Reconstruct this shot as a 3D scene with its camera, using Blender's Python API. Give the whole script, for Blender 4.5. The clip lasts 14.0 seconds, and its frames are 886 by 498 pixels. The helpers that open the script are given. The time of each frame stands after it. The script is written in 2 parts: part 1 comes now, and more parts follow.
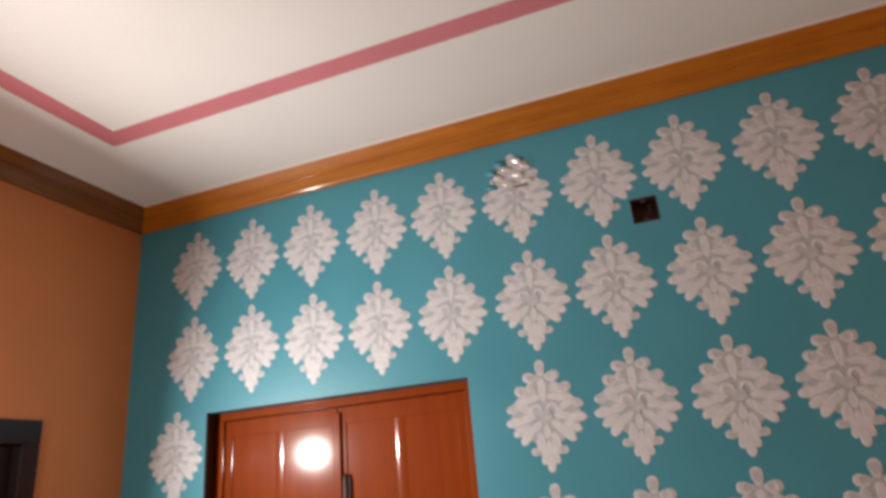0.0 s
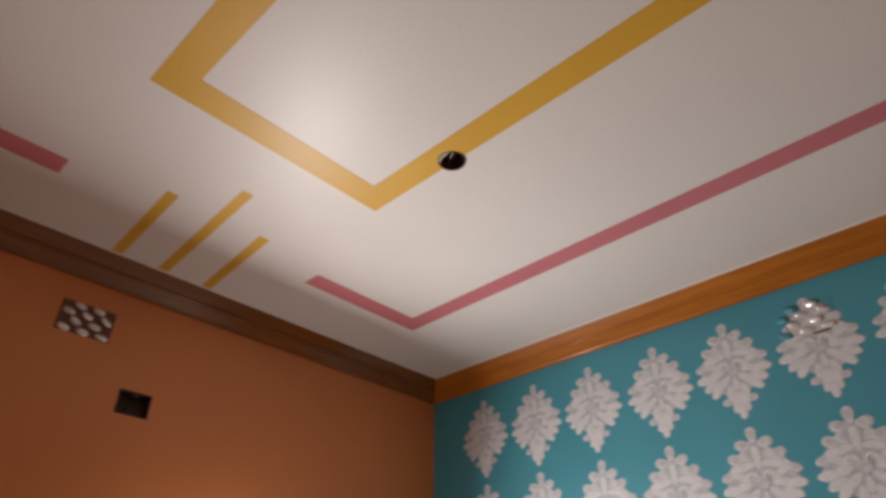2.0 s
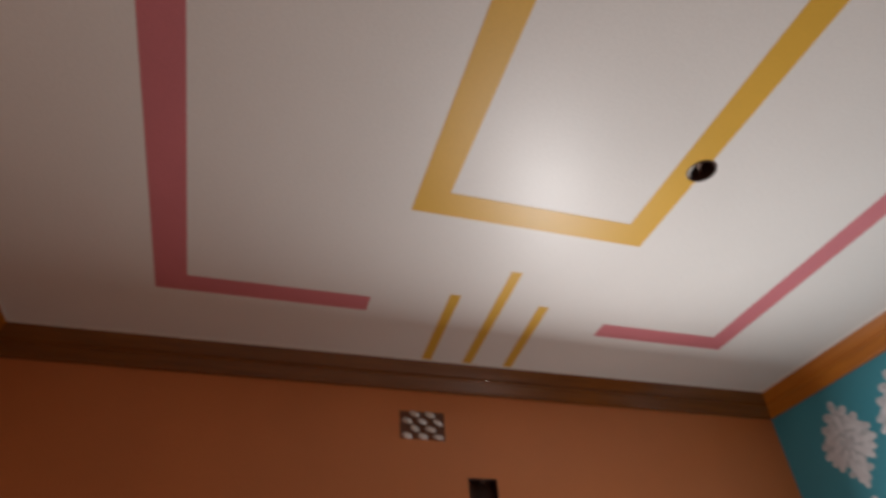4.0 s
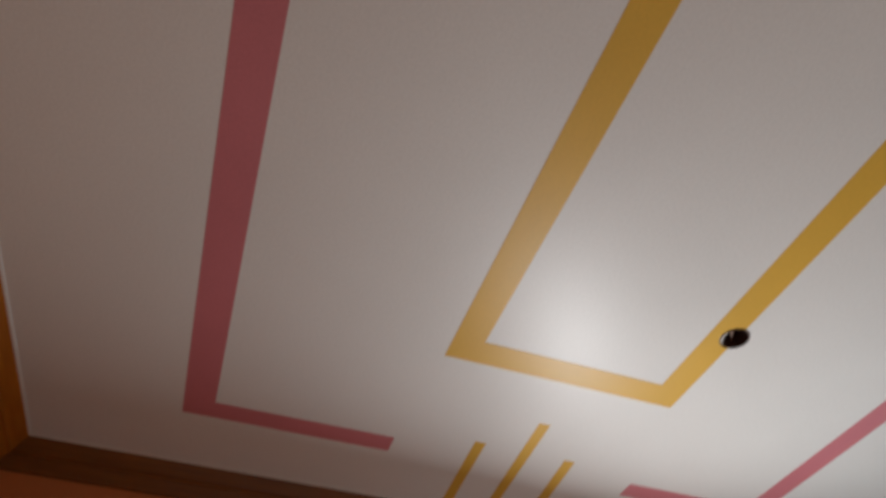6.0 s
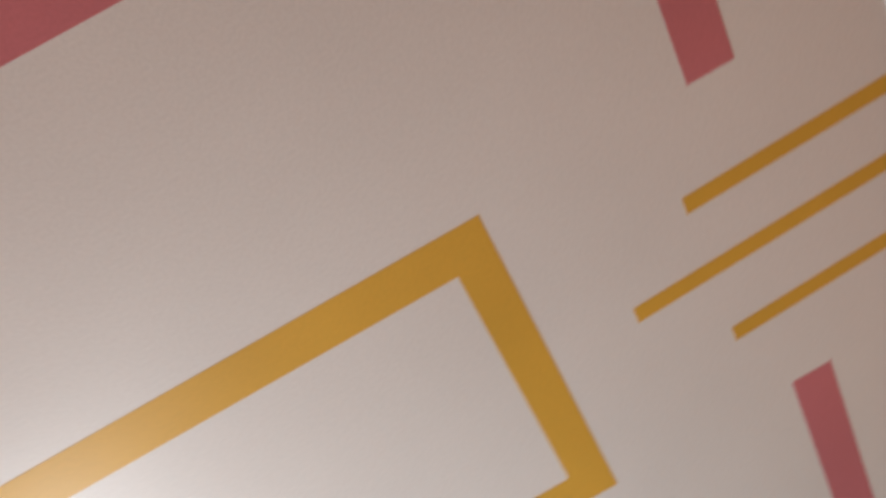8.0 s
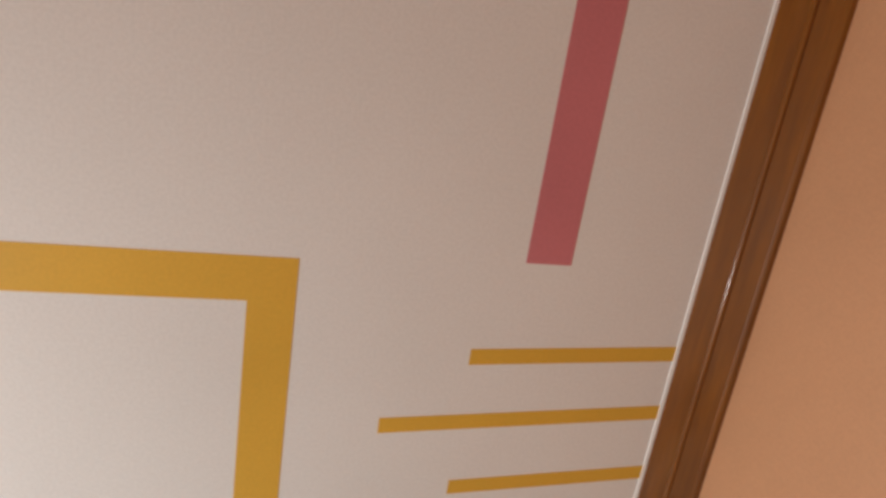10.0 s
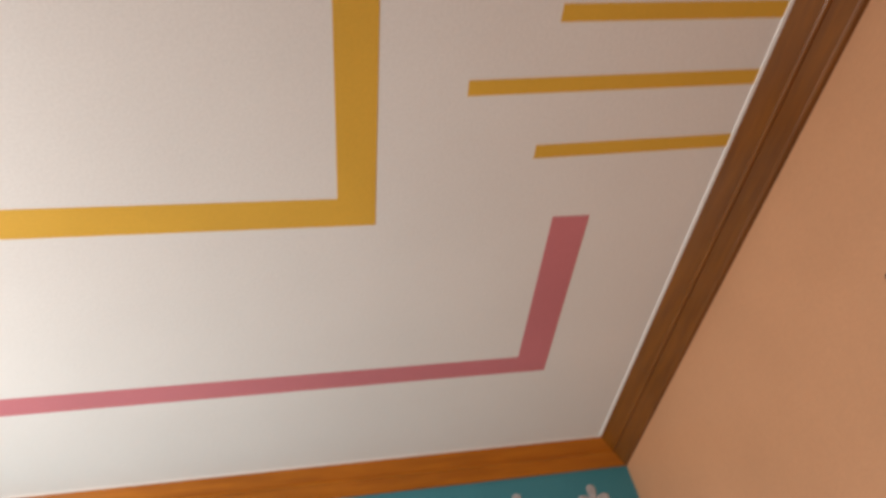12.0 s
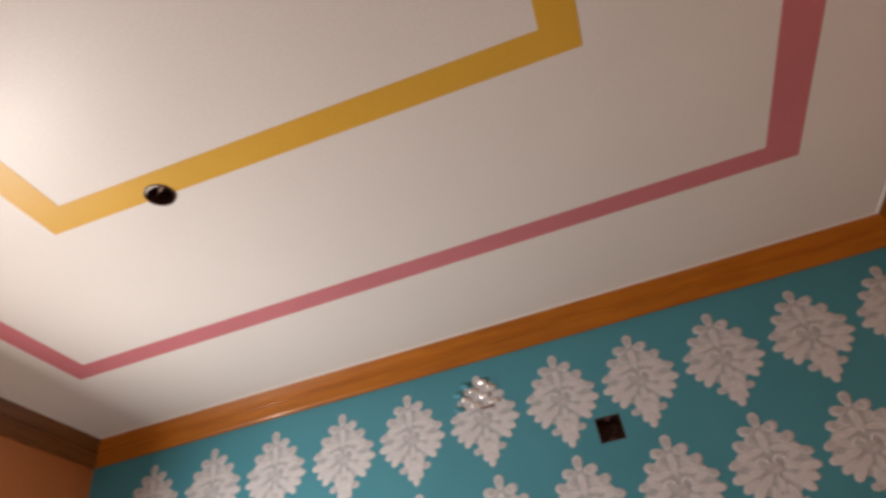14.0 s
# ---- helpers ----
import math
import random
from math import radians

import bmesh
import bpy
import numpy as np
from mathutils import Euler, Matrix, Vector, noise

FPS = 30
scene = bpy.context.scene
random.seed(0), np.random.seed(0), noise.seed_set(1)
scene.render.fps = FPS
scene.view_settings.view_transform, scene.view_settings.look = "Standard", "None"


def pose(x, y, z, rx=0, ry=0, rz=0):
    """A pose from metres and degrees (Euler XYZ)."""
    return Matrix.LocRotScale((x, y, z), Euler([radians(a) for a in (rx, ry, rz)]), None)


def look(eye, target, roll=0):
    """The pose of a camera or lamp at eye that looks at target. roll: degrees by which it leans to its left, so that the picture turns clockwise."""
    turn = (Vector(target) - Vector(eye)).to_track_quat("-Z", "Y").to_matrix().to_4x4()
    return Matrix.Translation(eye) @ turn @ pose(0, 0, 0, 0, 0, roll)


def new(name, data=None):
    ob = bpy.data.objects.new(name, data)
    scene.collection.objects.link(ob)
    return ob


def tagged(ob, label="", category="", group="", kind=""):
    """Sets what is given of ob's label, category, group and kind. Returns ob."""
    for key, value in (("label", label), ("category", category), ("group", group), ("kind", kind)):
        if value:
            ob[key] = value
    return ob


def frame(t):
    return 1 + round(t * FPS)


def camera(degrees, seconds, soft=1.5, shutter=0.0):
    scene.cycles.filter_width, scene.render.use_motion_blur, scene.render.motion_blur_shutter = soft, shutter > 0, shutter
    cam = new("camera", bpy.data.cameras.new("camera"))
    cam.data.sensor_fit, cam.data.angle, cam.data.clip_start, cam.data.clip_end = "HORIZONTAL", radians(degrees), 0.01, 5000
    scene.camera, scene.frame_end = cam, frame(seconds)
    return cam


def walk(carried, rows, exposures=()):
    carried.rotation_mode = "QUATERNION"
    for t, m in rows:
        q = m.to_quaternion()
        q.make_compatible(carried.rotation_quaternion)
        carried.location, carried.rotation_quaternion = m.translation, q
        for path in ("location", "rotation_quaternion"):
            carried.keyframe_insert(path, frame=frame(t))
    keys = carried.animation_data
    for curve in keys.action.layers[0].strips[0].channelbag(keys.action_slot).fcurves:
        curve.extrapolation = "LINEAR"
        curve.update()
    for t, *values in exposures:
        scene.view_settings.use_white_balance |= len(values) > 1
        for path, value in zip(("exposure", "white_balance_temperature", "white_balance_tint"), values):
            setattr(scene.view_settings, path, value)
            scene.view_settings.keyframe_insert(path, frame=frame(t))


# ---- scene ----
cam = camera(70.1, 14.0, soft=3.3, shutter=0.5)
PATH = [
    (0, (1.977, -1.880, 1.883), (1.352, -0.091, 2.556), -5.1),
    (0.5, (1.946, -1.933, 1.890), (1.254, -0.236, 2.682), -3.3),
    (1, (1.942, -1.951, 1.898), (1.063, -0.361, 2.824), -0.4),
    (1.3, (1.959, -1.960, 1.908), (0.960, -0.471, 2.874), -0.2),
    (1.5, (1.957, -1.978, 1.918), (0.932, -0.582, 2.982), 0.4),
    (2, (1.974, -1.997, 1.923), (0.779, -0.755, 3.063), 0.1),
    (2.5, (1.985, -2.019, 1.924), (0.702, -0.944, 3.062), -3.6),
    (3, (1.978, -2.036, 1.931), (0.560, -1.145, 3.094), -4.3),
    (3.5, (1.982, -2.066, 1.914), (0.475, -1.359, 3.137), -4.9),
    (4, (1.997, -2.075, 1.930), (0.499, -1.561, 3.176), -3.9),
    (4.2, (2.007, -2.088, 1.943), (0.513, -1.656, 3.225), -2.6),
    (6.3, (2.049, -2.143, 1.953), (0.924, -1.746, 3.574), 2.0),
    (6.5, (2.047, -2.129, 1.964), (1.106, -1.653, 3.690), -0.7),
    (7, (2.070, -2.152, 1.999), (1.449, -1.526, 3.815), -10.6),
    (7.5, (2.097, -2.142, 2.006), (1.781, -1.411, 3.895), -20.0),
    (8, (2.090, -2.120, 2.016), (2.097, -1.379, 3.891), -30.3),
    (8.2, (2.097, -2.139, 2.025), (2.250, -1.440, 3.975), -37.1),
    (10.3, (2.120, -2.111, 1.979), (2.678, -1.511, 3.822), -34.1),
    (10.5, (2.115, -2.094, 1.978), (2.698, -1.329, 3.779), -27.4),
    (11, (2.083, -2.042, 1.944), (2.628, -0.981, 3.737), -19.5),
    (11.5, (2.079, -2.012, 1.927), (2.529, -0.804, 3.526), -15.3),
    (12, (2.077, -2.000, 1.916), (2.417, -0.643, 3.400), -13.2),
    (12.5, (2.078, -1.988, 1.904), (2.277, -0.447, 3.295), -11.3),
    (13, (2.051, -1.984, 1.902), (2.039, -0.339, 3.193), -10.1),
    (13.5, (2.025, -1.977, 1.909), (1.828, -0.349, 3.160), -10.4),
    (14, (1.996, -1.978, 1.902), (1.639, -0.396, 3.141), -9.8),
]
walk(cam, [(t, look(e, g, r)) for t, e, g, r in PATH],
     exposures=[(0.0, -0.38, 6800, 15), (1.0, -0.52, 6750, 15), (2.0, -0.95, 6700, 15), (4.2, -0.88, 6200, 10), (6.4, -0.90, 6000, 7),
                (7.5, -0.12, 5950, 6), (8.2, 0.06, 5950, 7), (11.0, 0.22, 6350, 7), (12.5, -0.05, 6350, 9), (14.0, -0.53, 6850, 15)])

# ---- plan, metres: x east, y north, the north wall's face is y = 0 ----
W, S, H = 3.048, -2.90, 3.0          # east wall, south wall, ceiling
TH = 0.16                           # wall thickness
CP, CD = 0.087, 0.076               # cornice: how far it stands out, how far it hangs down

# ---- light: one bulb on the west door's frame, in a dark house at night ----
world = bpy.data.worlds.new("night")
scene.world = world
world.use_nodes = True
world.node_tree.nodes["Background"].inputs[0].default_value = (0.02, 0.022, 0.03, 1)
world.node_tree.nodes["Background"].inputs[1].default_value = 0.1

BULB = Vector((0.15, -0.94, 2.04))
AIM = Vector((1.0, 0.02, -0.16)).normalized()
lamp = new("bulb_light", bpy.data.lights.new("bulb_light", "AREA"))
lamp.data.shape, lamp.data.size = "DISK", 0.065
lamp.data.energy, lamp.data.color = 43.0, (1.0, 0.955, 0.905)
lamp.matrix_world = look(BULB, BULB + AIM)


# ---- materials ----
def nodes_of(name):
    m = bpy.data.materials.new(name)
    m.use_nodes = True
    nt = m.node_tree
    return m, nt, nt.nodes["Principled BSDF"]


def noise_node(nt, scale, detail=4.0, rough=0.55, stretch=None):
    co = nt.nodes.new("ShaderNodeTexCoord")
    mp = nt.nodes.new("ShaderNodeMapping")
    if stretch:
        mp.inputs["Scale"].default_value = stretch
    tx = nt.nodes.new("ShaderNodeTexNoise")
    tx.inputs["Scale"].default_value = scale
    tx.inputs["Detail"].default_value = detail
    tx.inputs["Roughness"].default_value = rough
    nt.links.new(co.outputs["Object"], mp.inputs[0])
    nt.links.new(mp.outputs[0], tx.inputs["Vector"])
    return tx


def ramp(nt, src, stops):
    r = nt.nodes.new("ShaderNodeValToRGB")
    while len(r.color_ramp.elements) < len(stops):
        r.color_ramp.elements.new(0.5)
    for e, (p, c) in zip(r.color_ramp.elements, stops):
        e.position, e.color = p, (*c, 1)
    nt.links.new(src, r.inputs[0])
    return r


def shade(c, k):
    return tuple(min(1.0, v * k) for v in c)


def paint(name, color, rough=0.5, vary=0.06, bump=0.15, grain=220.0, spec=0.5, stains=3.0, rough_vary=0.08):
    """Brushed or rolled wall paint: broad patchiness, fine roller grain, uneven sheen."""
    m, nt, b = nodes_of(name)
    big = noise_node(nt, stains, 5)
    fine = noise_node(nt, grain, 3)
    r = ramp(nt, big.outputs["Fac"], [(0.3, shade(color, 1 - vary)), (0.7, shade(color, 1 + vary))])
    f = ramp(nt, fine.outputs["Fac"], [(0.35, (0.93, 0.93, 0.93)), (0.65, (1, 1, 1))])
    mix = nt.nodes.new("ShaderNodeMixRGB")
    mix.blend_type = "MULTIPLY"
    mix.inputs[0].default_value = 1.0
    nt.links.new(r.outputs[0], mix.inputs[1])
    nt.links.new(f.outputs[0], mix.inputs[2])
    nt.links.new(mix.outputs[0], b.inputs["Base Color"])
    rr = nt.nodes.new("ShaderNodeMapRange")
    rr.inputs["To Min"].default_value = rough - rough_vary
    rr.inputs["To Max"].default_value = rough + rough_vary
    nt.links.new(big.outputs["Fac"], rr.inputs["Value"])
    nt.links.new(rr.outputs[0], b.inputs["Roughness"])
    b.inputs["Specular IOR Level"].default_value = spec
    bp = nt.nodes.new("ShaderNodeBump")
    bp.inputs["Strength"].default_value = bump
    bp.inputs["Distance"].default_value = 0.002
    waves = noise_node(nt, 14.0, 3)
    add = nt.nodes.new("ShaderNodeMath")
    add.operation = "MULTIPLY_ADD"
    add.inputs[1].default_value = 0.25
    nt.links.new(fine.outputs["Fac"], add.inputs[0])
    nt.links.new(waves.outputs["Fac"], add.inputs[2])
    nt.links.new(add.outputs[0], bp.inputs["Height"])
    nt.links.new(bp.outputs[0], b.inputs["Normal"])
    return m


def wood(name, dark, light, rough, stretch, scale=6.0, coat=0.0, bump=0.1, spec=0.35):
    m, nt, b = nodes_of(name)
    g = noise_node(nt, scale, 6, 0.6, stretch)
    big = noise_node(nt, 2.0, 3)
    r = ramp(nt, g.outputs["Fac"], [(0.3, dark), (0.55, tuple((a + c) / 2 for a, c in zip(dark, light))), (0.75, light)])
    f = ramp(nt, big.outputs["Fac"], [(0.3, (0.82, 0.82, 0.82)), (0.7, (1, 1, 1))])
    mix = nt.nodes.new("ShaderNodeMixRGB")
    mix.blend_type = "MULTIPLY"
    mix.inputs[0].default_value = 1.0
    nt.links.new(r.outputs[0], mix.inputs[1])
    nt.links.new(f.outputs[0], mix.inputs[2])
    nt.links.new(mix.outputs[0], b.inputs["Base Color"])
    b.inputs["Roughness"].default_value = rough
    b.inputs["Coat Weight"].default_value = coat
    b.inputs["Coat Roughness"].default_value = 0.13
    b.inputs["Specular IOR Level"].default_value = spec
    bp = nt.nodes.new("ShaderNodeBump")
    bp.inputs["Strength"].default_value = bump
    bp.inputs["Distance"].default_value = 0.002
    nt.links.new(g.outputs["Fac"], bp.inputs["Height"])
    nt.links.new(bp.outputs[0], b.inputs["Normal"])
    return m


def metal(name, color, rough, metallic=1.0):
    m, nt, b = nodes_of(name)
    n = noise_node(nt, 60.0, 4)
    r = ramp(nt, n.outputs["Fac"], [(0.3, shade(color, 0.75)), (0.7, color)])
    nt.links.new(r.outputs[0], b.inputs["Base Color"])
    b.inputs["Metallic"].default_value = metallic
    b.inputs["Roughness"].default_value = rough
    return m


M_CEIL = paint("ceiling_white_paint", (0.80, 0.79, 0.77), 0.46, 0.02, 0.06, 180, 0.5, rough_vary=0.03)
M_YELLOW = paint("yellow_ochre_paint", (0.72, 0.425, 0.045), 0.46, 0.06, 0.06, 160, 0.5, rough_vary=0.03)
M_PINK = paint("dusty_pink_paint", (0.60, 0.195, 0.225), 0.46, 0.06, 0.06, 160, 0.5, rough_vary=0.03)
M_TEAL = paint("teal_paint", (0.056, 0.295, 0.385), 0.42, 0.06, 0.15, 200)
M_ORANGE = paint("terracotta_paint", (0.67, 0.245, 0.080), 0.42, 0.05, 0.15, 200)
M_PEACH = paint("peach_paint", (0.56, 0.29, 0.15), 0.45, 0.05, 0.15, 200)
M_MOTIF = paint("silver_white_stencil_paint", (0.62, 0.645, 0.68), 0.5, 0.10, 0.8, 110, 0.4, 40.0)
M_SOFT = paint("half_covered_stencil_paint", (0.51, 0.535, 0.57), 0.5, 0.16, 0.5, 130, 0.4, 40.0)
M_THIN = paint("thin_grey_stencil_coat", (0.44, 0.485, 0.52), 0.5, 0.22, 0.4, 150, 0.4, 40.0)
M_BEAD = paint("white_edge_paint", (0.82, 0.80, 0.77), 0.45, 0.03)
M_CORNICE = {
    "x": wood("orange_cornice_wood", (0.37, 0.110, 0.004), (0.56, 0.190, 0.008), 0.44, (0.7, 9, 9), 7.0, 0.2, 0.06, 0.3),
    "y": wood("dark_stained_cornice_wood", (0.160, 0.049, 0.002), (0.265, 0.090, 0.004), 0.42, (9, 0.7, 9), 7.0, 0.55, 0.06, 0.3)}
M_DOOR = wood("varnished_door_wood", (0.225, 0.034, 0.001), (0.285, 0.048, 0.002), 0.50, (9, 9, 0.6), 3.0, 0.5, 0.02, 0.06)
M_DARK = wood("dark_door_wood", (0.010, 0.006, 0.006), (0.022, 0.012, 0.011), 0.38, (9, 9, 0.6), 5.0, 0.2, 0.08, 0.4)
M_BOX = metal("rusty_dark_metal", (0.085, 0.040, 0.032), 0.6, 0.2)
M_RIM = metal("rusted_rod", (0.20, 0.12, 0.09), 0.55, 0.4)
M_CHROME = metal("silver_facet", (0.92, 0.92, 0.92), 0.22, 0.4)
M_BACK = paint("dark_vent_backing", (0.14, 0.055, 0.028), 0.5, 0.2)
M_FLOOR = paint("floor_tile", (0.60, 0.585, 0.56), 0.25, 0.08, 0.02, 40)
M_PLASTIC = paint("white_plastic", (0.75, 0.74, 0.72), 0.35, 0.02, 0.0)
M_WIRE = paint("black_wire", (0.02, 0.02, 0.02), 0.5, 0.02, 0.0)
M_GLOW, _nt, _b = nodes_of("lit_bulb_dome")
_b.inputs["Base Color"].default_value = (0.9, 0.9, 0.88, 1)
_b.inputs["Emission Color"].default_value = (1, 0.95, 0.88, 1)
_b.inputs["Emission Strength"].default_value = 330.0


# ---- mesh helpers ----
def mesh_ob(name, bm, mat, parent=None, smooth=False):
    me = bpy.data.meshes.new(name)
    bmesh.ops.recalc_face_normals(bm, faces=bm.faces)
    bm.to_mesh(me)
    bm.free()
    me.materials.append(mat)
    if smooth:
        for p in me.polygons:
            p.use_smooth = True
    ob = new(name, me)
    ob.parent = parent
    return ob


def part(name, bm, mat, parent, label="", smooth=False):
    ob = mesh_ob(name, bm, mat, parent, smooth)
    return tagged(ob, label)


def empty(name, loc, label, category, group="", kind=""):
    ob = new(name)
    ob.location = loc
    ob.empty_display_size = 0.05
    return tagged(ob, label, category, group, kind)


def add_box(bm, lo, hi, bevel=0.0):
    b = bmesh.new()
    bmesh.ops.create_cube(b, size=1.0)
    for v in b.verts:
        v.co = Vector([l + (c + 0.5) * (h - l) for l, h, c in zip(lo, hi, v.co)])
    if bevel:
        bmesh.ops.bevel(b, geom=b.edges[:], offset=bevel, segments=2, profile=0.7, affect="EDGES")
    merge(bm, b)
    return bm


def merge(bm, other, m=None):
    if m is not None:
        bmesh.ops.transform(other, matrix=m, verts=other.verts)
    me = bpy.data.meshes.new("tmp")
    other.to_mesh(me)
    other.free()
    bm.from_mesh(me)
    bpy.data.meshes.remove(me)


def box_bm(lo, hi, bevel=0.0):
    return add_box(bmesh.new(), lo, hi, bevel)


def prism(bm, outline, z0, z1):
    """A flat slab from an outline of (x, y), between two heights."""
    lo = [bm.verts.new((x, y, z0)) for x, y in outline]
    hi = [bm.verts.new((x, y, z1)) for x, y in outline]
    bm.faces.new(lo)
    bm.faces.new(hi)
    for i in range(len(lo)):
        j = (i + 1) % len(lo)
        bm.faces.new((lo[i], lo[j], hi[j], hi[i]))
    return bm


def lathe(bm, profile, m, n=28):
    """A turned body from (radius, height) pairs, put in place by m."""
    b = bmesh.new()
    rings = []
    for r, z in profile:
        if r < 1e-6:
            rings.append([b.verts.new((0, 0, z))])
        else:
            rings.append([b.verts.new((r * math.cos(2 * math.pi * i / n), r * math.sin(2 * math.pi * i / n), z)) for i in range(n)])
    for a, c in zip(rings, rings[1:]):
        for i in range(n):
            j = (i + 1) % n
            q = [a[i % len(a)], a[j % len(a)], c[j % len(c)], c[i % len(c)]]
            q = list(dict.fromkeys(q))
            if len(q) > 2:
                b.faces.new(q)
    merge(bm, b, m)
    return bm


def wall_bm(u0, u1, v0, v1, thick, holes, place):
    """A wall with rectangular openings through it: u along it, v up, w into its thickness; place maps (u, v, w) to the room."""
    us = sorted({u0, u1, *[h[0] for h in holes], *[h[1] for h in holes]})
    vs = sorted({v0, v1, *[h[2] for h in holes], *[h[3] for h in holes]})
    bm = bmesh.new()
    made = {}

    def vert(u, v, w):
        k = (round(u, 5), round(v, 5), w)
        if k not in made:
            made[k] = bm.verts.new(place(u, v, w))
        return made[k]

    def solid(i, j):
        if not (0 <= i < len(us) - 1 and 0 <= j < len(vs) - 1):
            return False
        cu, cv = (us[i] + us[i + 1]) / 2, (vs[j] + vs[j + 1]) / 2
        return not any(a < cu < b and c < cv < d for a, b, c, d in holes)

    for i in range(len(us) - 1):
        for j in range(len(vs) - 1):
            if not solid(i, j):
                continue
            a, b, c, d = us[i], us[i + 1], vs[j], vs[j + 1]
            for w in (0, thick):
                bm.faces.new([vert(a, c, w), vert(b, c, w), vert(b, d, w), vert(a, d, w)])
            for (di, dj), (p, q) in {(-1, 0): ((a, c), (a, d)), (1, 0): ((b, c), (b, d)), (0, -1): ((a, c), (b, c)), (0, 1): ((a, d), (b, d))}.items():
                if not solid(i + di, j + dj):
                    bm.faces.new([vert(*p, 0), vert(*q, 0), vert(*q, thick), vert(*p, thick)])
    return bm


# ---- structure ----
DOOR_N = (0.370, 1.363, 0.0, 2.159)
BOX_N = (1.935, 2.013, 2.542, 2.622)
DOOR_W = (-1.325, -0.345, 0.0, 2.158)
BOX_W = (-1.356, -1.254, 2.552, 2.626)
BOX_E = (-1.329, -1.267, 2.525, 2.587)

wall_north = mesh_ob("wall_north", wall_bm(-TH, W + TH, 0, H, TH, [DOOR_N, BOX_N], lambda u, v, w: (u, w, v)), M_TEAL)
tagged(wall_north, "teal painted wall with silver-white stencilled lozenge motifs", "wall", kind="structure")
wall_west = mesh_ob("wall_west", wall_bm(S, 0, 0, H, TH, [DOOR_W, BOX_W], lambda u, v, w: (-w, u, v)), M_ORANGE)
tagged(wall_west, "terracotta orange painted plaster wall with a dark door", "wall", kind="structure")
wall_east = mesh_ob("wall_east", wall_bm(S, 0, 0, H, TH, [BOX_E], lambda u, v, w: (W + w, u, v)), M_PEACH)
tagged(wall_east, "peach painted plaster wall with one wiring box", "wall", kind="structure")
wall_south = mesh_ob("wall_south", wall_bm(-TH, W + TH, 0, H, TH, [], lambda u, v, w: (u, S - w, v)), M_PEACH)
tagged(wall_south, "plain peach painted plaster wall", "wall", kind="structure")
floor = mesh_ob("floor", box_bm((-TH, S - TH, -0.1), (W + TH, TH, 0.0)), M_FLOOR)
tagged(floor, "plain grey-beige polished floor", "floor", kind="structure")

# ceiling slab with a round hole for the fan box
FAN = (1.145, -1.102)
FR = 0.036


def ceiling_bm():
    q = 0.06
    cx, cy = FAN
    xs, ys = [-TH, cx - q, cx + q, W + TH], [S - TH, cy - q, cy + q, TH]
    bm = bmesh.new()
    for i in range(3):
        for j in range(3):
            if (i, j) != (1, 1):
                bm.faces.new([bm.verts.new((x, y, H)) for x, y in ((xs[i], ys[j]), (xs[i + 1], ys[j]), (xs[i + 1], ys[j + 1]), (xs[i], ys[j + 1]))])
    n = 40
    ring, edge, top = [], [], []
    for k in range(n):
        c, s = math.cos(2 * math.pi * k / n), math.sin(2 * math.pi * k / n)
        f = q / max(abs(c), abs(s))
        ring.append(bm.verts.new((cx + FR * c, cy + FR * s, H)))
        edge.append(bm.verts.new((cx + f * c, cy + f * s, H)))
        top.append(bm.verts.new((cx + FR * c, cy + FR * s, H + 0.07)))
    for k in range(n):
        j = (k + 1) % n
        bm.faces.new((ring[k], edge[k], edge[j], ring[j]))
        bm.faces.new((ring[k], ring[j], top[j], top[k]))
    bmesh.ops.remove_doubles(bm, verts=bm.verts, dist=1e-5)
    add_box(bm, (-TH, S - TH, H + 0.07), (W + TH, TH, H + 0.17))
    return bm


ceiling = mesh_ob("ceiling", ceiling_bm(), M_CEIL)
tagged(ceiling, "white painted ceiling with a faint sheen", "ceiling", kind="structure")

# ---- cornice: a stepped wooden moulding, one length on each wall, mitred at the corners ----
BEAD = [(0.0487 + 0.0062 * math.cos(a), 0.0430 + 0.0062 * math.sin(a)) for a in [radians(-38 + 166 * i / 10) for i in range(11)]]
PROFILE = [(CP, 0.0), (CP, 0.006), (CP - 0.003, 0.009), (0.068, 0.0255), *BEAD, (0.030, 0.0615), (0.016, 0.0745), (0.0135, 0.078), (0.0105, 0.081), (0.0, 0.081)]
PROFILE = [(o, d * CD / 0.081) for o, d in PROFILE]
ROUND = range(4, 14)                 # the faces of the raised bead, shaded smooth
CORNERS = [(0, S), (W, S), (W, 0), (0, 0)]
INWARD = [(1, 1), (-1, 1), (-1, -1), (1, -1)]


def run_bm(k, profile):
    bm = bmesh.new()
    ends = []
    for c in (k, (k + 1) % 4):
        (x, y), (a, b) = CORNERS[c], INWARD[c]
        fx = 1.06                       # the side lengths stand out a little further
        ends.append([bm.verts.new((x + a * o * fx, y + b * o, H - d)) for o, d in profile])
    for i in range(len(profile) - 1):
        face = bm.faces.new((ends[0][i], ends[0][i + 1], ends[1][i + 1], ends[1][i]))
        face.smooth = i in ROUND
    return bm


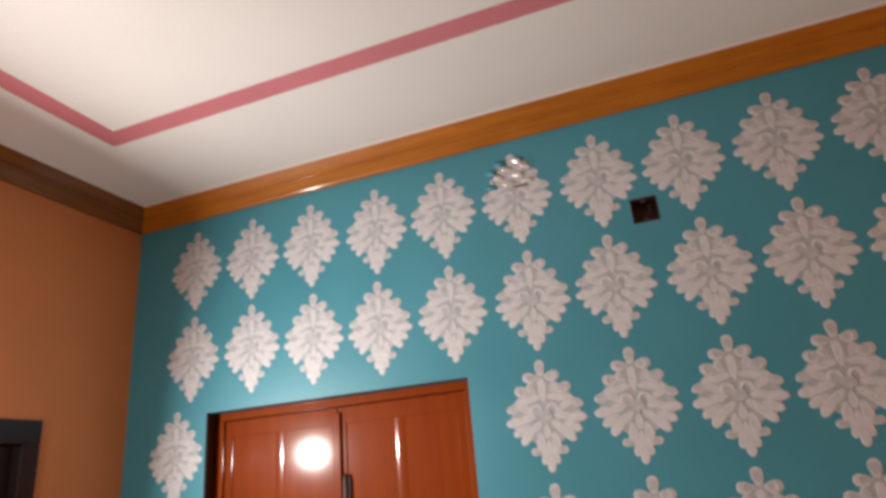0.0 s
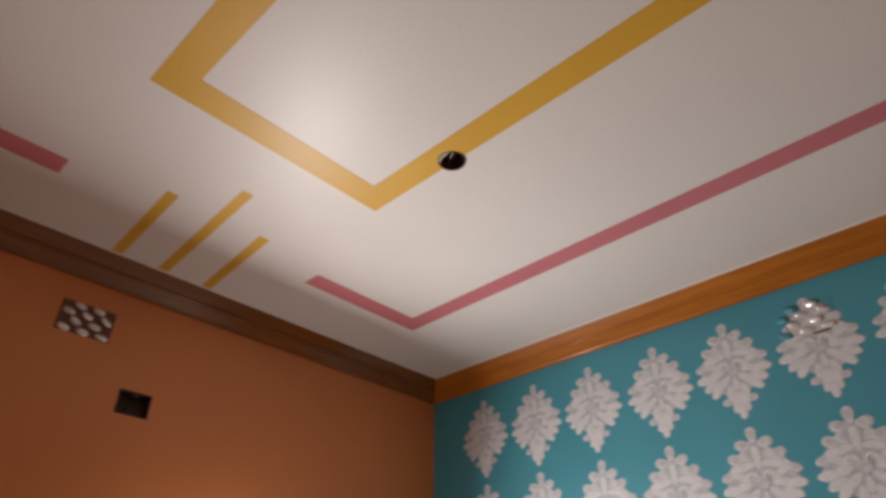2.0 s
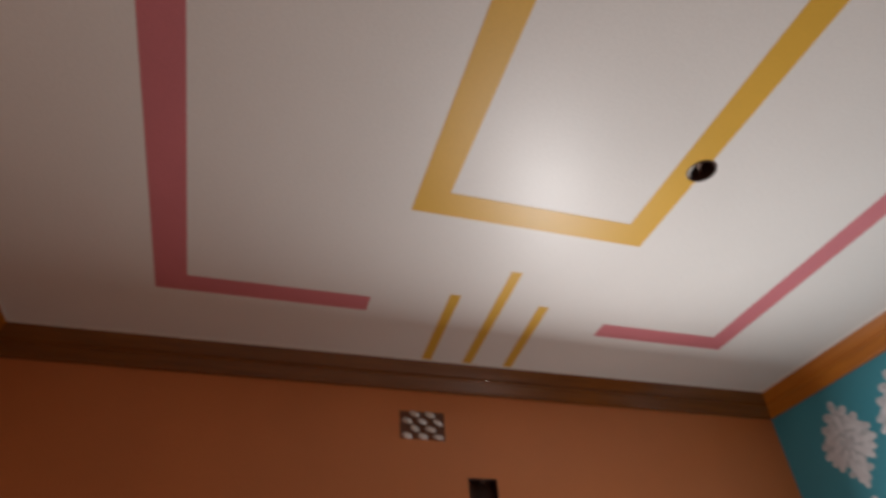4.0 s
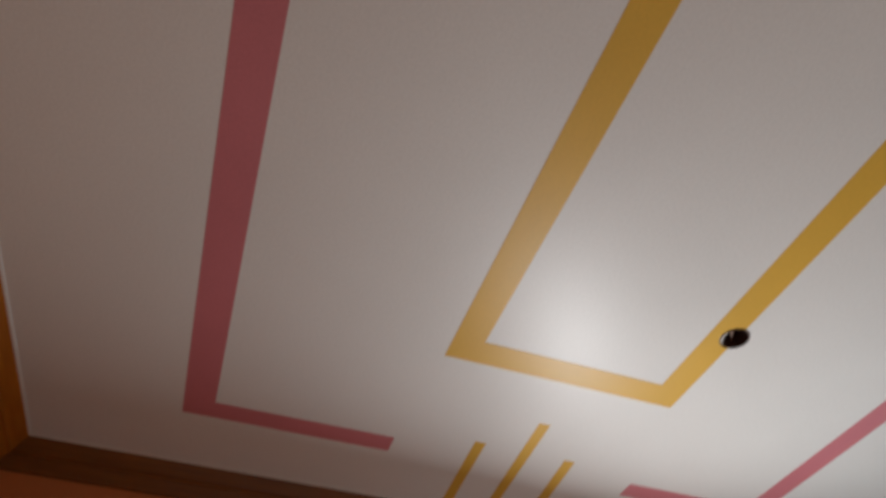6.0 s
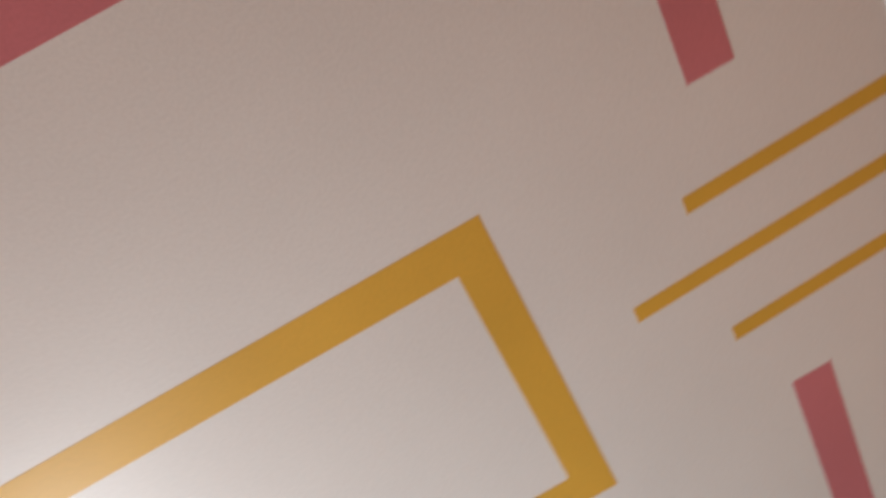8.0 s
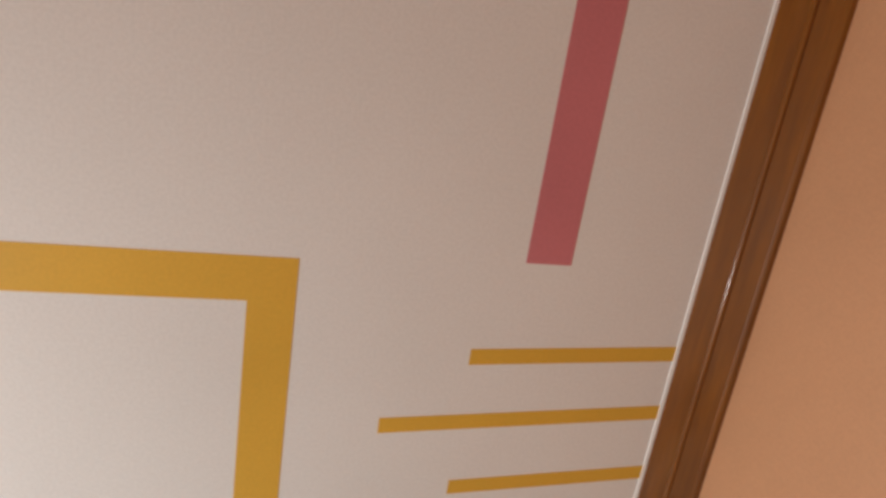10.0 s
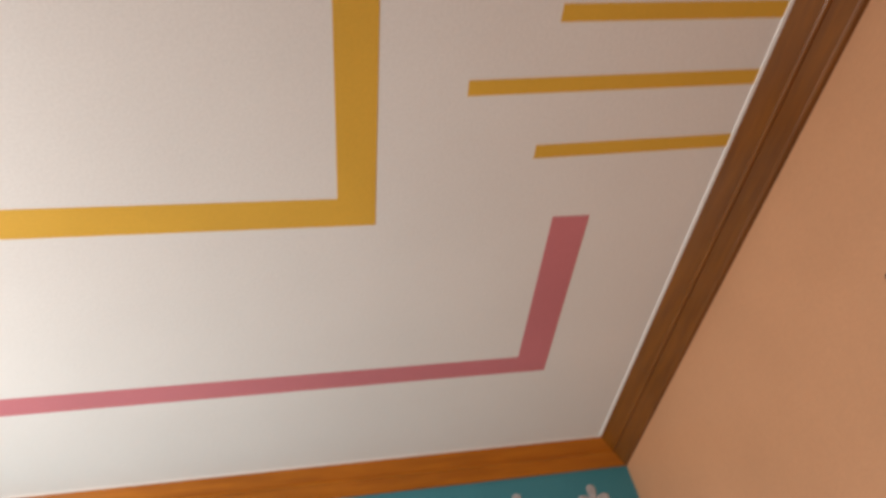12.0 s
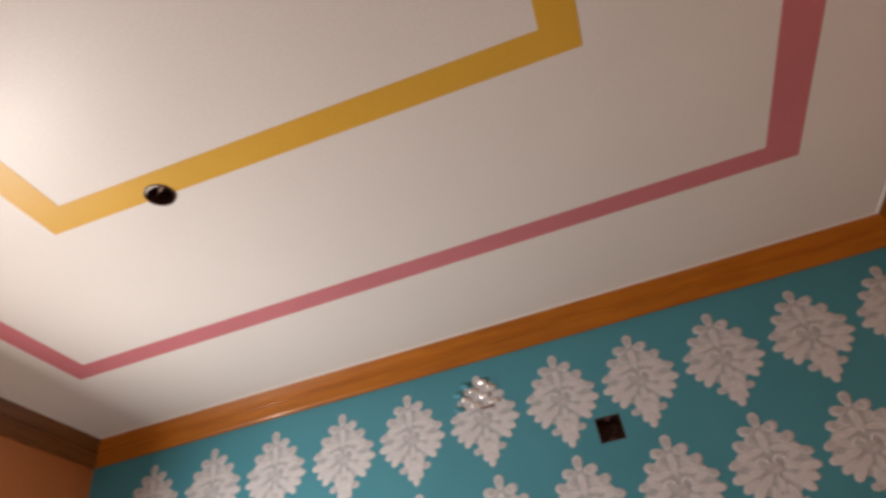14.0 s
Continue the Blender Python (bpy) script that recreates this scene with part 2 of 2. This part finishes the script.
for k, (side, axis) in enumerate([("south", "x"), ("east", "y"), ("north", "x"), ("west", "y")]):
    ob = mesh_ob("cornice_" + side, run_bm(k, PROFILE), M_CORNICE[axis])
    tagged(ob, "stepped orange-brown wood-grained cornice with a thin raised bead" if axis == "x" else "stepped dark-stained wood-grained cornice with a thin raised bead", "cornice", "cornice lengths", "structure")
    bead = [(CP + 0.007, 0.0), (CP + 0.006, 0.003), (CP - 0.002, 0.004)]
    part("bead", run_bm(k, bead), M_BEAD, ob, "thin white painted edge line")

# ---- painted bands on the ceiling ----


def band(name, outlines, mat, label, group):
    bm = bmesh.new()
    for o in outlines:
        prism(bm, o, H - 0.0006, H - 0.0001)
    return tagged(mesh_ob(name, bm, mat), label, "painted band", group, "structure")


# yellow rectangle: four mitred sides, the north one cut round by the fan box
YO = {"nw": (0.841, -1.097), "ne": (2.166, -1.092), "sw": (0.847, -1.758), "se": (2.173, -1.753)}
YI = {"nw": (0.923, -1.173), "ne": (2.085, -1.168), "sw": (0.929, -1.678), "se": (2.092, -1.673)}


def notched_side():
    cx, cy = FAN
    r = FR + 0.001
    edge = YO["nw"][1] + (YO["ne"][1] - YO["nw"][1]) * (cx - YO["nw"][0]) / (YO["ne"][0] - YO["nw"][0])
    a1 = math.asin((edge - cy) / r)
    arc = [math.pi - a1 + (math.pi + 2 * a1) * i / 16 for i in range(17)]
    return [YO["nw"]] + [(cx + r * math.cos(a), cy + r * math.sin(a)) for a in arc] + [YO["ne"], YI["ne"], YI["nw"]]


band("ceiling_band_yellow", [notched_side()] + [[YO[a], YI[a], YI[b], YO[b]] for a, b in (("sw", "se"), ("sw", "nw"), ("se", "ne"))],
     M_YELLOW, "ochre yellow painted rectangular band on the ceiling", "yellow ceiling bands")

# pink brackets, open towards the three stripes at either end
PX = (0.367, 0.442, 2.579, 2.670)
for name, y_out, y_in, slant, y_w, y_e in (("ceiling_band_pink_north", -0.495, -0.567, -0.005, -0.998, -1.094), ("ceiling_band_pink_south", -2.385, -2.299, 0.031, -1.780, -1.768)):
    band(name, [
        [(PX[0], y_out), (PX[3], y_out + slant), (PX[2], y_in + slant), (PX[1], y_in)],
        [(PX[0], y_out), (PX[1], y_in), (PX[1], y_w), (PX[0], y_w)],
        [(PX[3], y_out + slant), (PX[3], y_e), (PX[2], y_e), (PX[2], y_in + slant)]],
        M_PINK, "dusty pink painted bracket band on the ceiling", "pink ceiling bands")

# three short yellow stripes at either end
for (x0, y0), (x1, y1) in (((0.504, -1.531), (0.090, -1.514)), ((0.653, -1.390), (0.090, -1.365)), ((0.498, -1.238), (0.090, -1.211)),
                           ((2.502, -1.573), (2.955, -1.587)), ((2.343, -1.424), (2.955, -1.447)), ((2.503, -1.275), (2.955, -1.294))):
    h = 0.0168
    band("ceiling_stripe", [[(x0, y0 - h), (x1, y1 - h), (x1, y1 + h), (x0, y0 + h)]], M_YELLOW,
         "short ochre yellow stripe running to the cornice", "short ceiling stripes")


# ---- north door: double-leaf varnished door set back in the wall ----
def door_leaf(parent, x0, x1, y, z0, z1, mat):
    """One leaf: a flat board under thin stiles and rails, with a rounded moulding down its middle; its room side faces -y."""
    st, t = 0.030, 0.038
    mx = (x0 + x1) / 2
    leaf = part("leaf", box_bm((x0, y + 0.004, z0), (x1, y + t, z1)), mat, parent)
    for a, b in ((x0, x0 + st), (x1 - st, x1)):
        part("stile", box_bm((a, y, z0), (b, y + 0.005, z1), 0.0006), mat, leaf)
    for a, b in ((z0, z0 + 0.10), (z0 + 0.95, z0 + 1.04), (z1 - 0.055, z1)):
        part("rail", box_bm((x0 + st, y + 0.0005, a), (x1 - st, y + 0.005, b), 0.002), mat, leaf)
    for a, b in ((z0 + 0.10, z0 + 0.95), (z0 + 1.04, z1 - 0.055)):
        bm = bmesh.new()
        ring = [(-0.017, 0.004), (-0.013, 0.0032), (-0.008, 0.0027), (0.0, 0.0025), (0.008, 0.0027), (0.013, 0.0032), (0.017, 0.004)]
        lo = [bm.verts.new((mx + dx, y + dy, a)) for dx, dy in ring]
        hi = [bm.verts.new((mx + dx, y + dy, b)) for dx, dy in ring]
        for i in range(len(ring) - 1):
            bm.faces.new((lo[i], lo[i + 1], hi[i + 1], hi[i]))
        part("moulding", bm, mat, leaf, smooth=True)
    return leaf


DY = 0.062
door_1 = empty("door_1", (0, 0, 0), "closed orange-brown varnished double door with raised panels", "door", kind="structure")
fw = 0.036
# the west reveal's shade, put in as a thin dark strip over the wall paint
part("reveal_shade", box_bm((DOOR_N[0] + 0.001, 0.002, 0.001), (DOOR_N[0] + 0.006, 0.051, DOOR_N[3] - 0.002)), M_DARK, door_1, "dark strip put in as the shade on the west reveal")
part("frame_head", box_bm((DOOR_N[0], 0.052, DOOR_N[3] - 0.030), (DOOR_N[1], 0.15, DOOR_N[3] - 0.002), 0.003), M_DOOR, door_1)
part("frame_jamb", box_bm((DOOR_N[0] + 0.002, 0.052, 0.001), (DOOR_N[0] + fw, 0.15, DOOR_N[3] - 0.031), 0.001), M_DOOR, door_1)
part("frame_jamb", box_bm((DOOR_N[1] - fw, 0.052, 0.001), (DOOR_N[1] - 0.002, 0.15, DOOR_N[3] - 0.031), 0.003), M_DOOR, door_1)
MID = 0.866
door_leaf(door_1, DOOR_N[0] + fw + 0.002, MID - 0.0015, DY, 0.008, DOOR_N[3] - 0.033, M_DOOR)
door_leaf(door_1, MID + 0.0015, DOOR_N[1] - fw - 0.002, DY, 0.008, DOOR_N[3] - 0.033, M_DOOR)
part("cover_strip", box_bm((MID - 0.012, DY - 0.010, 0.01), (MID + 0.014, DY - 0.0005, DOOR_N[3] - 0.05), 0.003), M_DOOR, door_1)
bolt = bmesh.new()
add_box(bolt, (MID + 0.018, DY - 0.006, 1.74), (MID + 0.044, DY - 0.001, 1.90), 0.001)
lathe(bolt, [(0, 0), (0.005, 0), (0.005, 0.19), (0, 0.192)], pose(MID + 0.031, DY - 0.010, 1.72), 12)
part("tower_bolt", bolt, M_BOX, door_1, "dark metal tower bolt", True)

# ---- west door: dark, closed, in a dark frame ----
door_2 = empty("door_2", (0, 0, 0), "closed dark brown wooden door in a dark frame", "door", kind="structure")
y0, y1, zt = DOOR_W[0], DOOR_W[1], DOOR_W[3]
part("frame_head", box_bm((-0.10, y0, zt - 0.075), (0.006, y1, zt), 0.004), M_DARK, door_2)
part("frame_jamb", box_bm((-0.10, y0, 0.001), (0.006, y0 + 0.06, zt - 0.076), 0.004), M_DARK, door_2)
part("frame_jamb", box_bm((-0.10, y1 - 0.06, 0.001), (0.006, y1, zt - 0.076), 0.004), M_DARK, door_2)
leaf2 = part("leaf", box_bm((-0.070, y0 + 0.062, 0.008), (-0.036, y1 - 0.062, zt - 0.078), 0.002), M_DARK, door_2)
for za, zb in ((0.2, 0.95), (1.1, 1.93)):
    for ya, yb in ((y0 + 0.14, (y0 + y1) / 2 - 0.04), ((y0 + y1) / 2 + 0.04, y1 - 0.14)):
        part("panel", box_bm((-0.036, ya, za), (-0.026, yb, zb), 0.008), M_DARK, leaf2)


# ---- wiring boxes: open metal boxes sunk in the walls and the ceiling ----
def wiring_box(w, h, m, label):
    """An open square box; local x across, y up, z out of the wall."""
    ob = new("wiring_box")
    ob.matrix_world = m
    t, d = 0.0025, 0.045
    bm = bmesh.new()
    add_box(bm, (-w / 2, -h / 2, -d), (w / 2, h / 2, -d + t))
    for a in (-1, 1):
        add_box(bm, (min(a * w / 2, a * (w / 2 - t)), -h / 2, -d + t), (max(a * w / 2, a * (w / 2 - t)), h / 2, 0.001))
        add_box(bm, (-w / 2 + t, min(a * h / 2, a * (h / 2 - t)), -d + t), (w / 2 - t, max(a * h / 2, a * (h / 2 - t)), 0.001))
    part("shell", bm, M_BOX, ob)
    for a in (-1, 1):
        lug = bmesh.new()
        add_box(lug, (-0.008, a * (h / 2 - 0.008) - 0.006, -0.006), (0.008, a * (h / 2 - 0.008) + 0.005, -0.003), 0.0008)
        lathe(lug, [(0, 0), (0.003, 0), (0.0025, 0.002), (0, 0.002)], pose(0, a * (h / 2 - 0.011), -0.003), 10)
        part("screw_lug", lug, M_BOX, ob)
    cu = bpy.data.curves.new("wire", "CURVE")
    cu.dimensions, cu.bevel_depth, cu.bevel_resolution = "3D", 0.0018, 2
    for off in (-0.006, 0.004):
        sp = cu.splines.new("BEZIER")
        sp.bezier_points.add(2)
        for p, co in zip(sp.bezier_points, ((off, h / 2 - 0.006, -0.030), (off * 2 + 0.008, 0.004, -0.020), (off - 0.012, -h / 5, -0.032))):
            p.co = co
            p.handle_left_type = p.handle_right_type = "AUTO"
    tmp = bpy.data.objects.new("tmp", cu)
    me = bpy.data.meshes.new_from_object(tmp)
    bpy.data.objects.remove(tmp)
    me.materials.clear()
    me.materials.append(M_WIRE)
    wr = new("wire", me)
    wr.parent = ob
    return tagged(ob, label, "wiring box", "wiring boxes")


def mid(a):
    return (a[0] + a[1]) / 2, (a[2] + a[3]) / 2, a[1] - a[0], a[3] - a[2]


u, v, w_, h_ = mid(BOX_N)
wiring_box(w_, h_, pose(u, 0, v, 90), "open dark square metal wiring box sunk in the teal wall")
u, v, w_, h_ = mid(BOX_W)
wiring_box(w_, h_, pose(0, u, v, 90, 0, 90), "open dark square metal wiring box sunk in the terracotta wall")
u, v, w_, h_ = mid(BOX_E)
wiring_box(w_, h_, pose(W, u, v, 90, 0, -90), "open dark square metal wiring box sunk in the peach wall")

fan_box = empty("ceiling_fan_box", (FAN[0], FAN[1], H), "open dark round metal fan box sunk in the ceiling", "fan box")
part("shell", lathe(bmesh.new(), [(0.0, 0.040), (FR - 0.003, 0.040), (FR - 0.003, -0.002), (FR - 0.0005, -0.003), (FR - 0.0005, 0.042), (0, 0.042)], Matrix(), 36), M_BOX, fan_box, smooth=False)
# pale crescent that stands in for the bulb's light on the box's south inner side
lump = bmesh.new()
n = 16
rows_ = []
for k in range(n + 1):
    a = radians(205 + 125 * k / n)
    reach = 0.0035 + 0.011 * math.sin(math.pi * k / n) ** 0.7 + 0.0012 * math.sin(k * 1.9)
    rows_.append([lump.verts.new(((FR - d) * math.cos(a), (FR - d) * math.sin(a), z)) for d, z in ((0.0030, 0.001), (0.0045, 0.0), (reach * 0.8, 0.003), (reach, 0.008))])
for p, q in zip(rows_, rows_[1:]):
    for i in range(3):
        lump.faces.new((p[i], p[i + 1], q[i + 1], q[i]))
part("lit_crescent", lump, M_BEAD, fan_box, "pale crescent put in as the light on the inside of the rim", True)
hook = bmesh.new()
lathe(hook, [(0.0, -FR + 0.003), (0.004, -FR + 0.003), (0.004, FR - 0.003), (0, FR - 0.003)], pose(0, 0, 0.022, 90, 0, 60), 12)
part("hook_rod", hook, M_RIM, fan_box, "steel hook rod across the box")


# ---- vents: silver faceted blocks in the wall ----
def pillow(w, h, d):
    b = bmesh.new()
    rings = [[b.verts.new((w / 2 * sx * math.copysign(abs(math.cos(a)) ** 0.7, math.cos(a)), h / 2 * sx * math.copysign(abs(math.sin(a)) ** 0.7, math.sin(a)), z))
              for a in [2 * math.pi * i / 12 for i in range(12)]] for sx, z in ((1, 0), (0.93, d * 0.55), (0.6, d * 0.9))]
    for p, q in zip(rings, rings[1:]):
        for i in range(12):
            b.faces.new((p[i], p[(i + 1) % 12], q[(i + 1) % 12], q[i]))
    b.faces.new(rings[-1])
    me = bpy.data.meshes.new("facet")
    bmesh.ops.recalc_face_normals(b, faces=b.faces)
    b.to_mesh(me)
    b.free()
    me.materials.append(M_CHROME)
    for p in me.polygons:
        p.use_smooth = True
    return me


def vent(w, h, m, back, label, rows=4, cols=3, stencilled=False):
    ob = new("wall_vent")
    ob.matrix_world = m
    part("backing", box_bm((-w * 0.48, -h * 0.47, -0.012), (w * 0.48, h * 0.47, 0.0012), 0.0004), back, ob, "dull backing plate")
    cw, rh = w / cols, h / rows
    me = pillow(cw * 0.70, rh * 0.76, 0.008)
    bare = pillow(cw * 0.70, rh * 0.76, 0.008) if stencilled else None
    if bare:
        bare.materials[0] = M_TEAL
    rnd = random.Random(5)
    for r in range(rows):
        for c in range(cols if r % 2 == 0 else cols - 1):
            fx, fy = -w / 2 + (c + 0.5 + 0.5 * (r % 2)) * cw, -h / 2 + (r + 0.5) * rh
            f = new("facet", bare if bare and abs(fx - 0.020) > 0.075 - 0.55 * (fy + 0.05) else me)
            f.parent = ob
            f.matrix_basis = pose(fx, fy, 0.0014, rnd.uniform(-26, 26), rnd.uniform(-20, 20), rnd.uniform(-26, -4))
    return tagged(ob, label, "vent", "wall vents")


vent_n = vent(0.180, 0.105, pose(1.573, 0, 2.806, 90), M_TEAL, "small silver faceted vent block on the teal wall", stencilled=True)
half = [(0.006, 0.050), (0.014, 0.030), (0.044, 0.020), (0.040, 0.002), (0.070, -0.014), (0.069, -0.050)]
part("stencil_coat", prism(bmesh.new(), [(0.020 + x, y) for x, y in half] + [(max(0.020 - x, -0.085), y) for x, y in reversed(half)], 0.0013, 0.0017), M_SOFT, vent_n, "silver-grey stencil paint over the block")
# shadow below the lowest facets, made as a dark-coloured strip
part("shadow_strip", box_bm((0.012, -0.0565, 0.0003), (0.062, -0.0500, 0.0018), 0.0006), M_BACK, vent_n, "dark strip put in as the shadow under the lowest facets")
vent(0.165, 0.105, pose(0, -1.508, 2.798, 90, 0, 90), M_BACK, "small silver faceted vent block on the terracotta wall")

# ---- bulb in a batten holder on the west door's frame ----
bulb = empty("light_bulb", (0.006, BULB.y, BULB.z + 0.02), "lit white LED bulb in a holder on the dark door frame", "light bulb")
turn = AIM.to_track_quat("Z", "Y").to_matrix().to_4x4()
part("holder", lathe(bmesh.new(), [(0, 0), (0.030, 0), (0.030, 0.012), (0.019, 0.018), (0.019, 0.040), (0.0, 0.040)], turn), M_PLASTIC, bulb, smooth=True)
part("bulb_body", lathe(bmesh.new(), [(0.013, 0.038), (0.014, 0.052), (0.024, 0.078), (0.030, 0.098), (0.0, 0.098)], turn), M_PLASTIC, bulb, smooth=True)
part("dome", lathe(bmesh.new(), [(0.0295, 0.0985), (0.030, 0.110), (0.026, 0.124), (0.015, 0.134), (0.0, 0.137)], turn), M_GLOW, bulb, "glowing white dome", True)
lamp.location = Vector(bulb.location) + AIM * 0.142

# ---- stencilled lozenge motifs on the north wall ----
MH = 0.318
# A damask figure on its axis: (across, up, tilt, length, width, coat) of each raised leaf, in metres; those off the axis are mirrored.
# coat 0: full cover, 1: thin in the leaf's middle
LEAVES = [
    (0.0, 0.138, 90, 0.046, 0.036, 1), (0.0, 0.074, 90, 0.070, 0.028, 0),
    (0.034, 0.112, 4, 0.046, 0.034, 1), (0.062, 0.074, 10, 0.052, 0.034, 1), (0.034, 0.080, 52, 0.036, 0.022, 1), (0.036, 0.050, -8, 0.060, 0.026, 0),
    (0.096, 0.030, -24, 0.048, 0.026, 1), (0.070, 0.046, -20, 0.044, 0.022, 0), (0.058, 0.022, 26, 0.060, 0.026, 0),
    (0.088, -0.012, -4, 0.072, 0.030, 0), (0.052, -0.004, -8, 0.050, 0.026, 0), (0.078, -0.036, -26, 0.058, 0.028, 0), (0.056, -0.050, -46, 0.074, 0.032, 0),
    (0.034, -0.032, -38, 0.052, 0.028, 0), (0.022, -0.074, -84, 0.058, 0.032, 0), (0.038, -0.099, 4, 0.038, 0.025, 1),
    (0.0, -0.044, -90, 0.044, 0.026, 0), (0.0, -0.088, -90, 0.040, 0.020, 0), (0.014, -0.112, -72, 0.050, 0.026, 0), (0.0, -0.130, -90, 0.056, 0.030, 0)]
# curls: (across, up, radius, from, to, width), each a raised crescent
CURLS = [(0.031, 0.111, 0.0115, -150, 110, 0.009), (0.024, 0.014, 0.0155, 10, 200, 0.013), (0.060, 0.073, 0.0125, -160, 60, 0.008)]
GROUND = [(0.005, 0.140), (0.012, 0.120), (0.044, 0.112), (0.036, 0.094), (0.074, 0.074), (0.078, 0.056), (0.104, 0.028), (0.100, 0.010), (0.112, -0.012),
          (0.098, -0.026), (0.090, -0.042), (0.072, -0.068), (0.050, -0.066), (0.038, -0.074), (0.032, -0.092), (0.050, -0.101), (0.022, -0.112), (0.005, -0.146)]


def leaf_rings(bm, u, v, tilt, ln, wd, side, hi, n=16):
    """One raised leaf: broad and round at its outer end, drawn in towards its root."""
    a = radians(tilt)
    rings = []
    for f, z in ((1.0, 0.0003), (0.94, hi * 0.75), (0.78, hi), (0.52, hi * 0.86), (0.25, hi * 0.8)):
        ring = []
        for i in range(n):
            th = 2 * math.pi * i / n
            p = f * ln / 2 * math.copysign(abs(math.cos(th)) ** 0.85, math.cos(th))
            q = f * wd / 2 * math.sin(th) * (0.86 + 0.22 * math.cos(th))
            ring.append(bm.verts.new(((u + p * math.cos(a) - q * math.sin(a)) * 0.965 * side, v + p * math.sin(a) + q * math.cos(a), z)))
        rings.append(ring)
    return rings


def motif_mesh():
    bm = bmesh.new()
    rnd = random.Random(3)
    index = {}
    prism(bm, GROUND + [(-x, y) for x, y in reversed(GROUND)], 0.0002, 0.0005)
    for f in bm.faces:
        index[f] = 2
    for u, v, tilt, ln, wd, coat in LEAVES:
        for side in ((1,) if u == 0 else (1, -1)):
            rings = leaf_rings(bm, u, v, tilt, ln, wd, side, 0.0013 + rnd.uniform(-0.0003, 0.0004))
            n = len(rings[0])
            for k, (p, q) in enumerate(zip(rings, rings[1:])):
                for i in range(n):
                    index[bm.faces.new((p[i], p[(i + 1) % n], q[(i + 1) % n], q[i]))] = 1 if coat and k >= 2 else 0
            index[bm.faces.new(rings[-1])] = 1 if coat else 0
    for u, v, rad, a0, a1, wd in CURLS:
        for side in (1, -1):
            rows_ = []
            for i in range(13):
                f = i / 12
                a = radians(a0 + (a1 - a0) * f)
                w = wd * (0.35 + 0.65 * math.sin(math.pi * (0.15 + 0.85 * f) ** 0.8))
                rows_.append([bm.verts.new(((u + (rad + d * w) * math.cos(a)) * side, v + (rad + d * w) * math.sin(a), z)) for d, z in ((-0.5, 0.0004), (-0.3, 0.0021), (0.3, 0.0021), (0.5, 0.0004))])
            for p, q in zip(rows_, rows_[1:]):
                for i in range(3):
                    index[bm.faces.new((p[i], p[i + 1], q[i + 1], q[i]))] = 0
    # the sunk oval in the middle, with its dark pip
    for ru, rv, v, z, mat in ((0.020, 0.017, 0.000, 0.00195, 1), (0.006, 0.003, -0.020, 0.0026, 2)):
        index[bm.faces.new([bm.verts.new((ru * math.cos(t), v + rv * math.sin(t), z)) for t in [2 * math.pi * i / 14 for i in range(14)]])] = mat
    bm.faces.index_update()
    slots = [index[f] for f in bm.faces]
    bmesh.ops.recalc_face_normals(bm, faces=bm.faces)
    me = bpy.data.meshes.new("motif")
    bm.to_mesh(me)
    bm.free()
    for m in (M_MOTIF, M_SOFT, M_THIN):
        me.materials.append(m)
    for p, k in zip(me.polygons, slots):
        p.material_index = k
    return me


MOTIF = motif_mesh()
rnd = random.Random(11)
for r in range(8):
    for c in range(11):
        x, z = 0.296 + 0.2594 * c, 2.709 - 0.3455 * r
        if c == 0 and r > 1:
            x = 0.244
        if DOOR_N[0] - 0.09 < x < DOOR_N[1] + 0.09 and z - MH / 2 < DOOR_N[3]:
            continue
        ob = new("motif", MOTIF)
        ob.parent = wall_north
        ob.matrix_basis = pose(x + rnd.uniform(-0.004, 0.004), -0.0003, z + rnd.uniform(-0.003, 0.003), 90) @ pose(0, 0, 0, 0, 0, rnd.uniform(-1.2, 1.2))
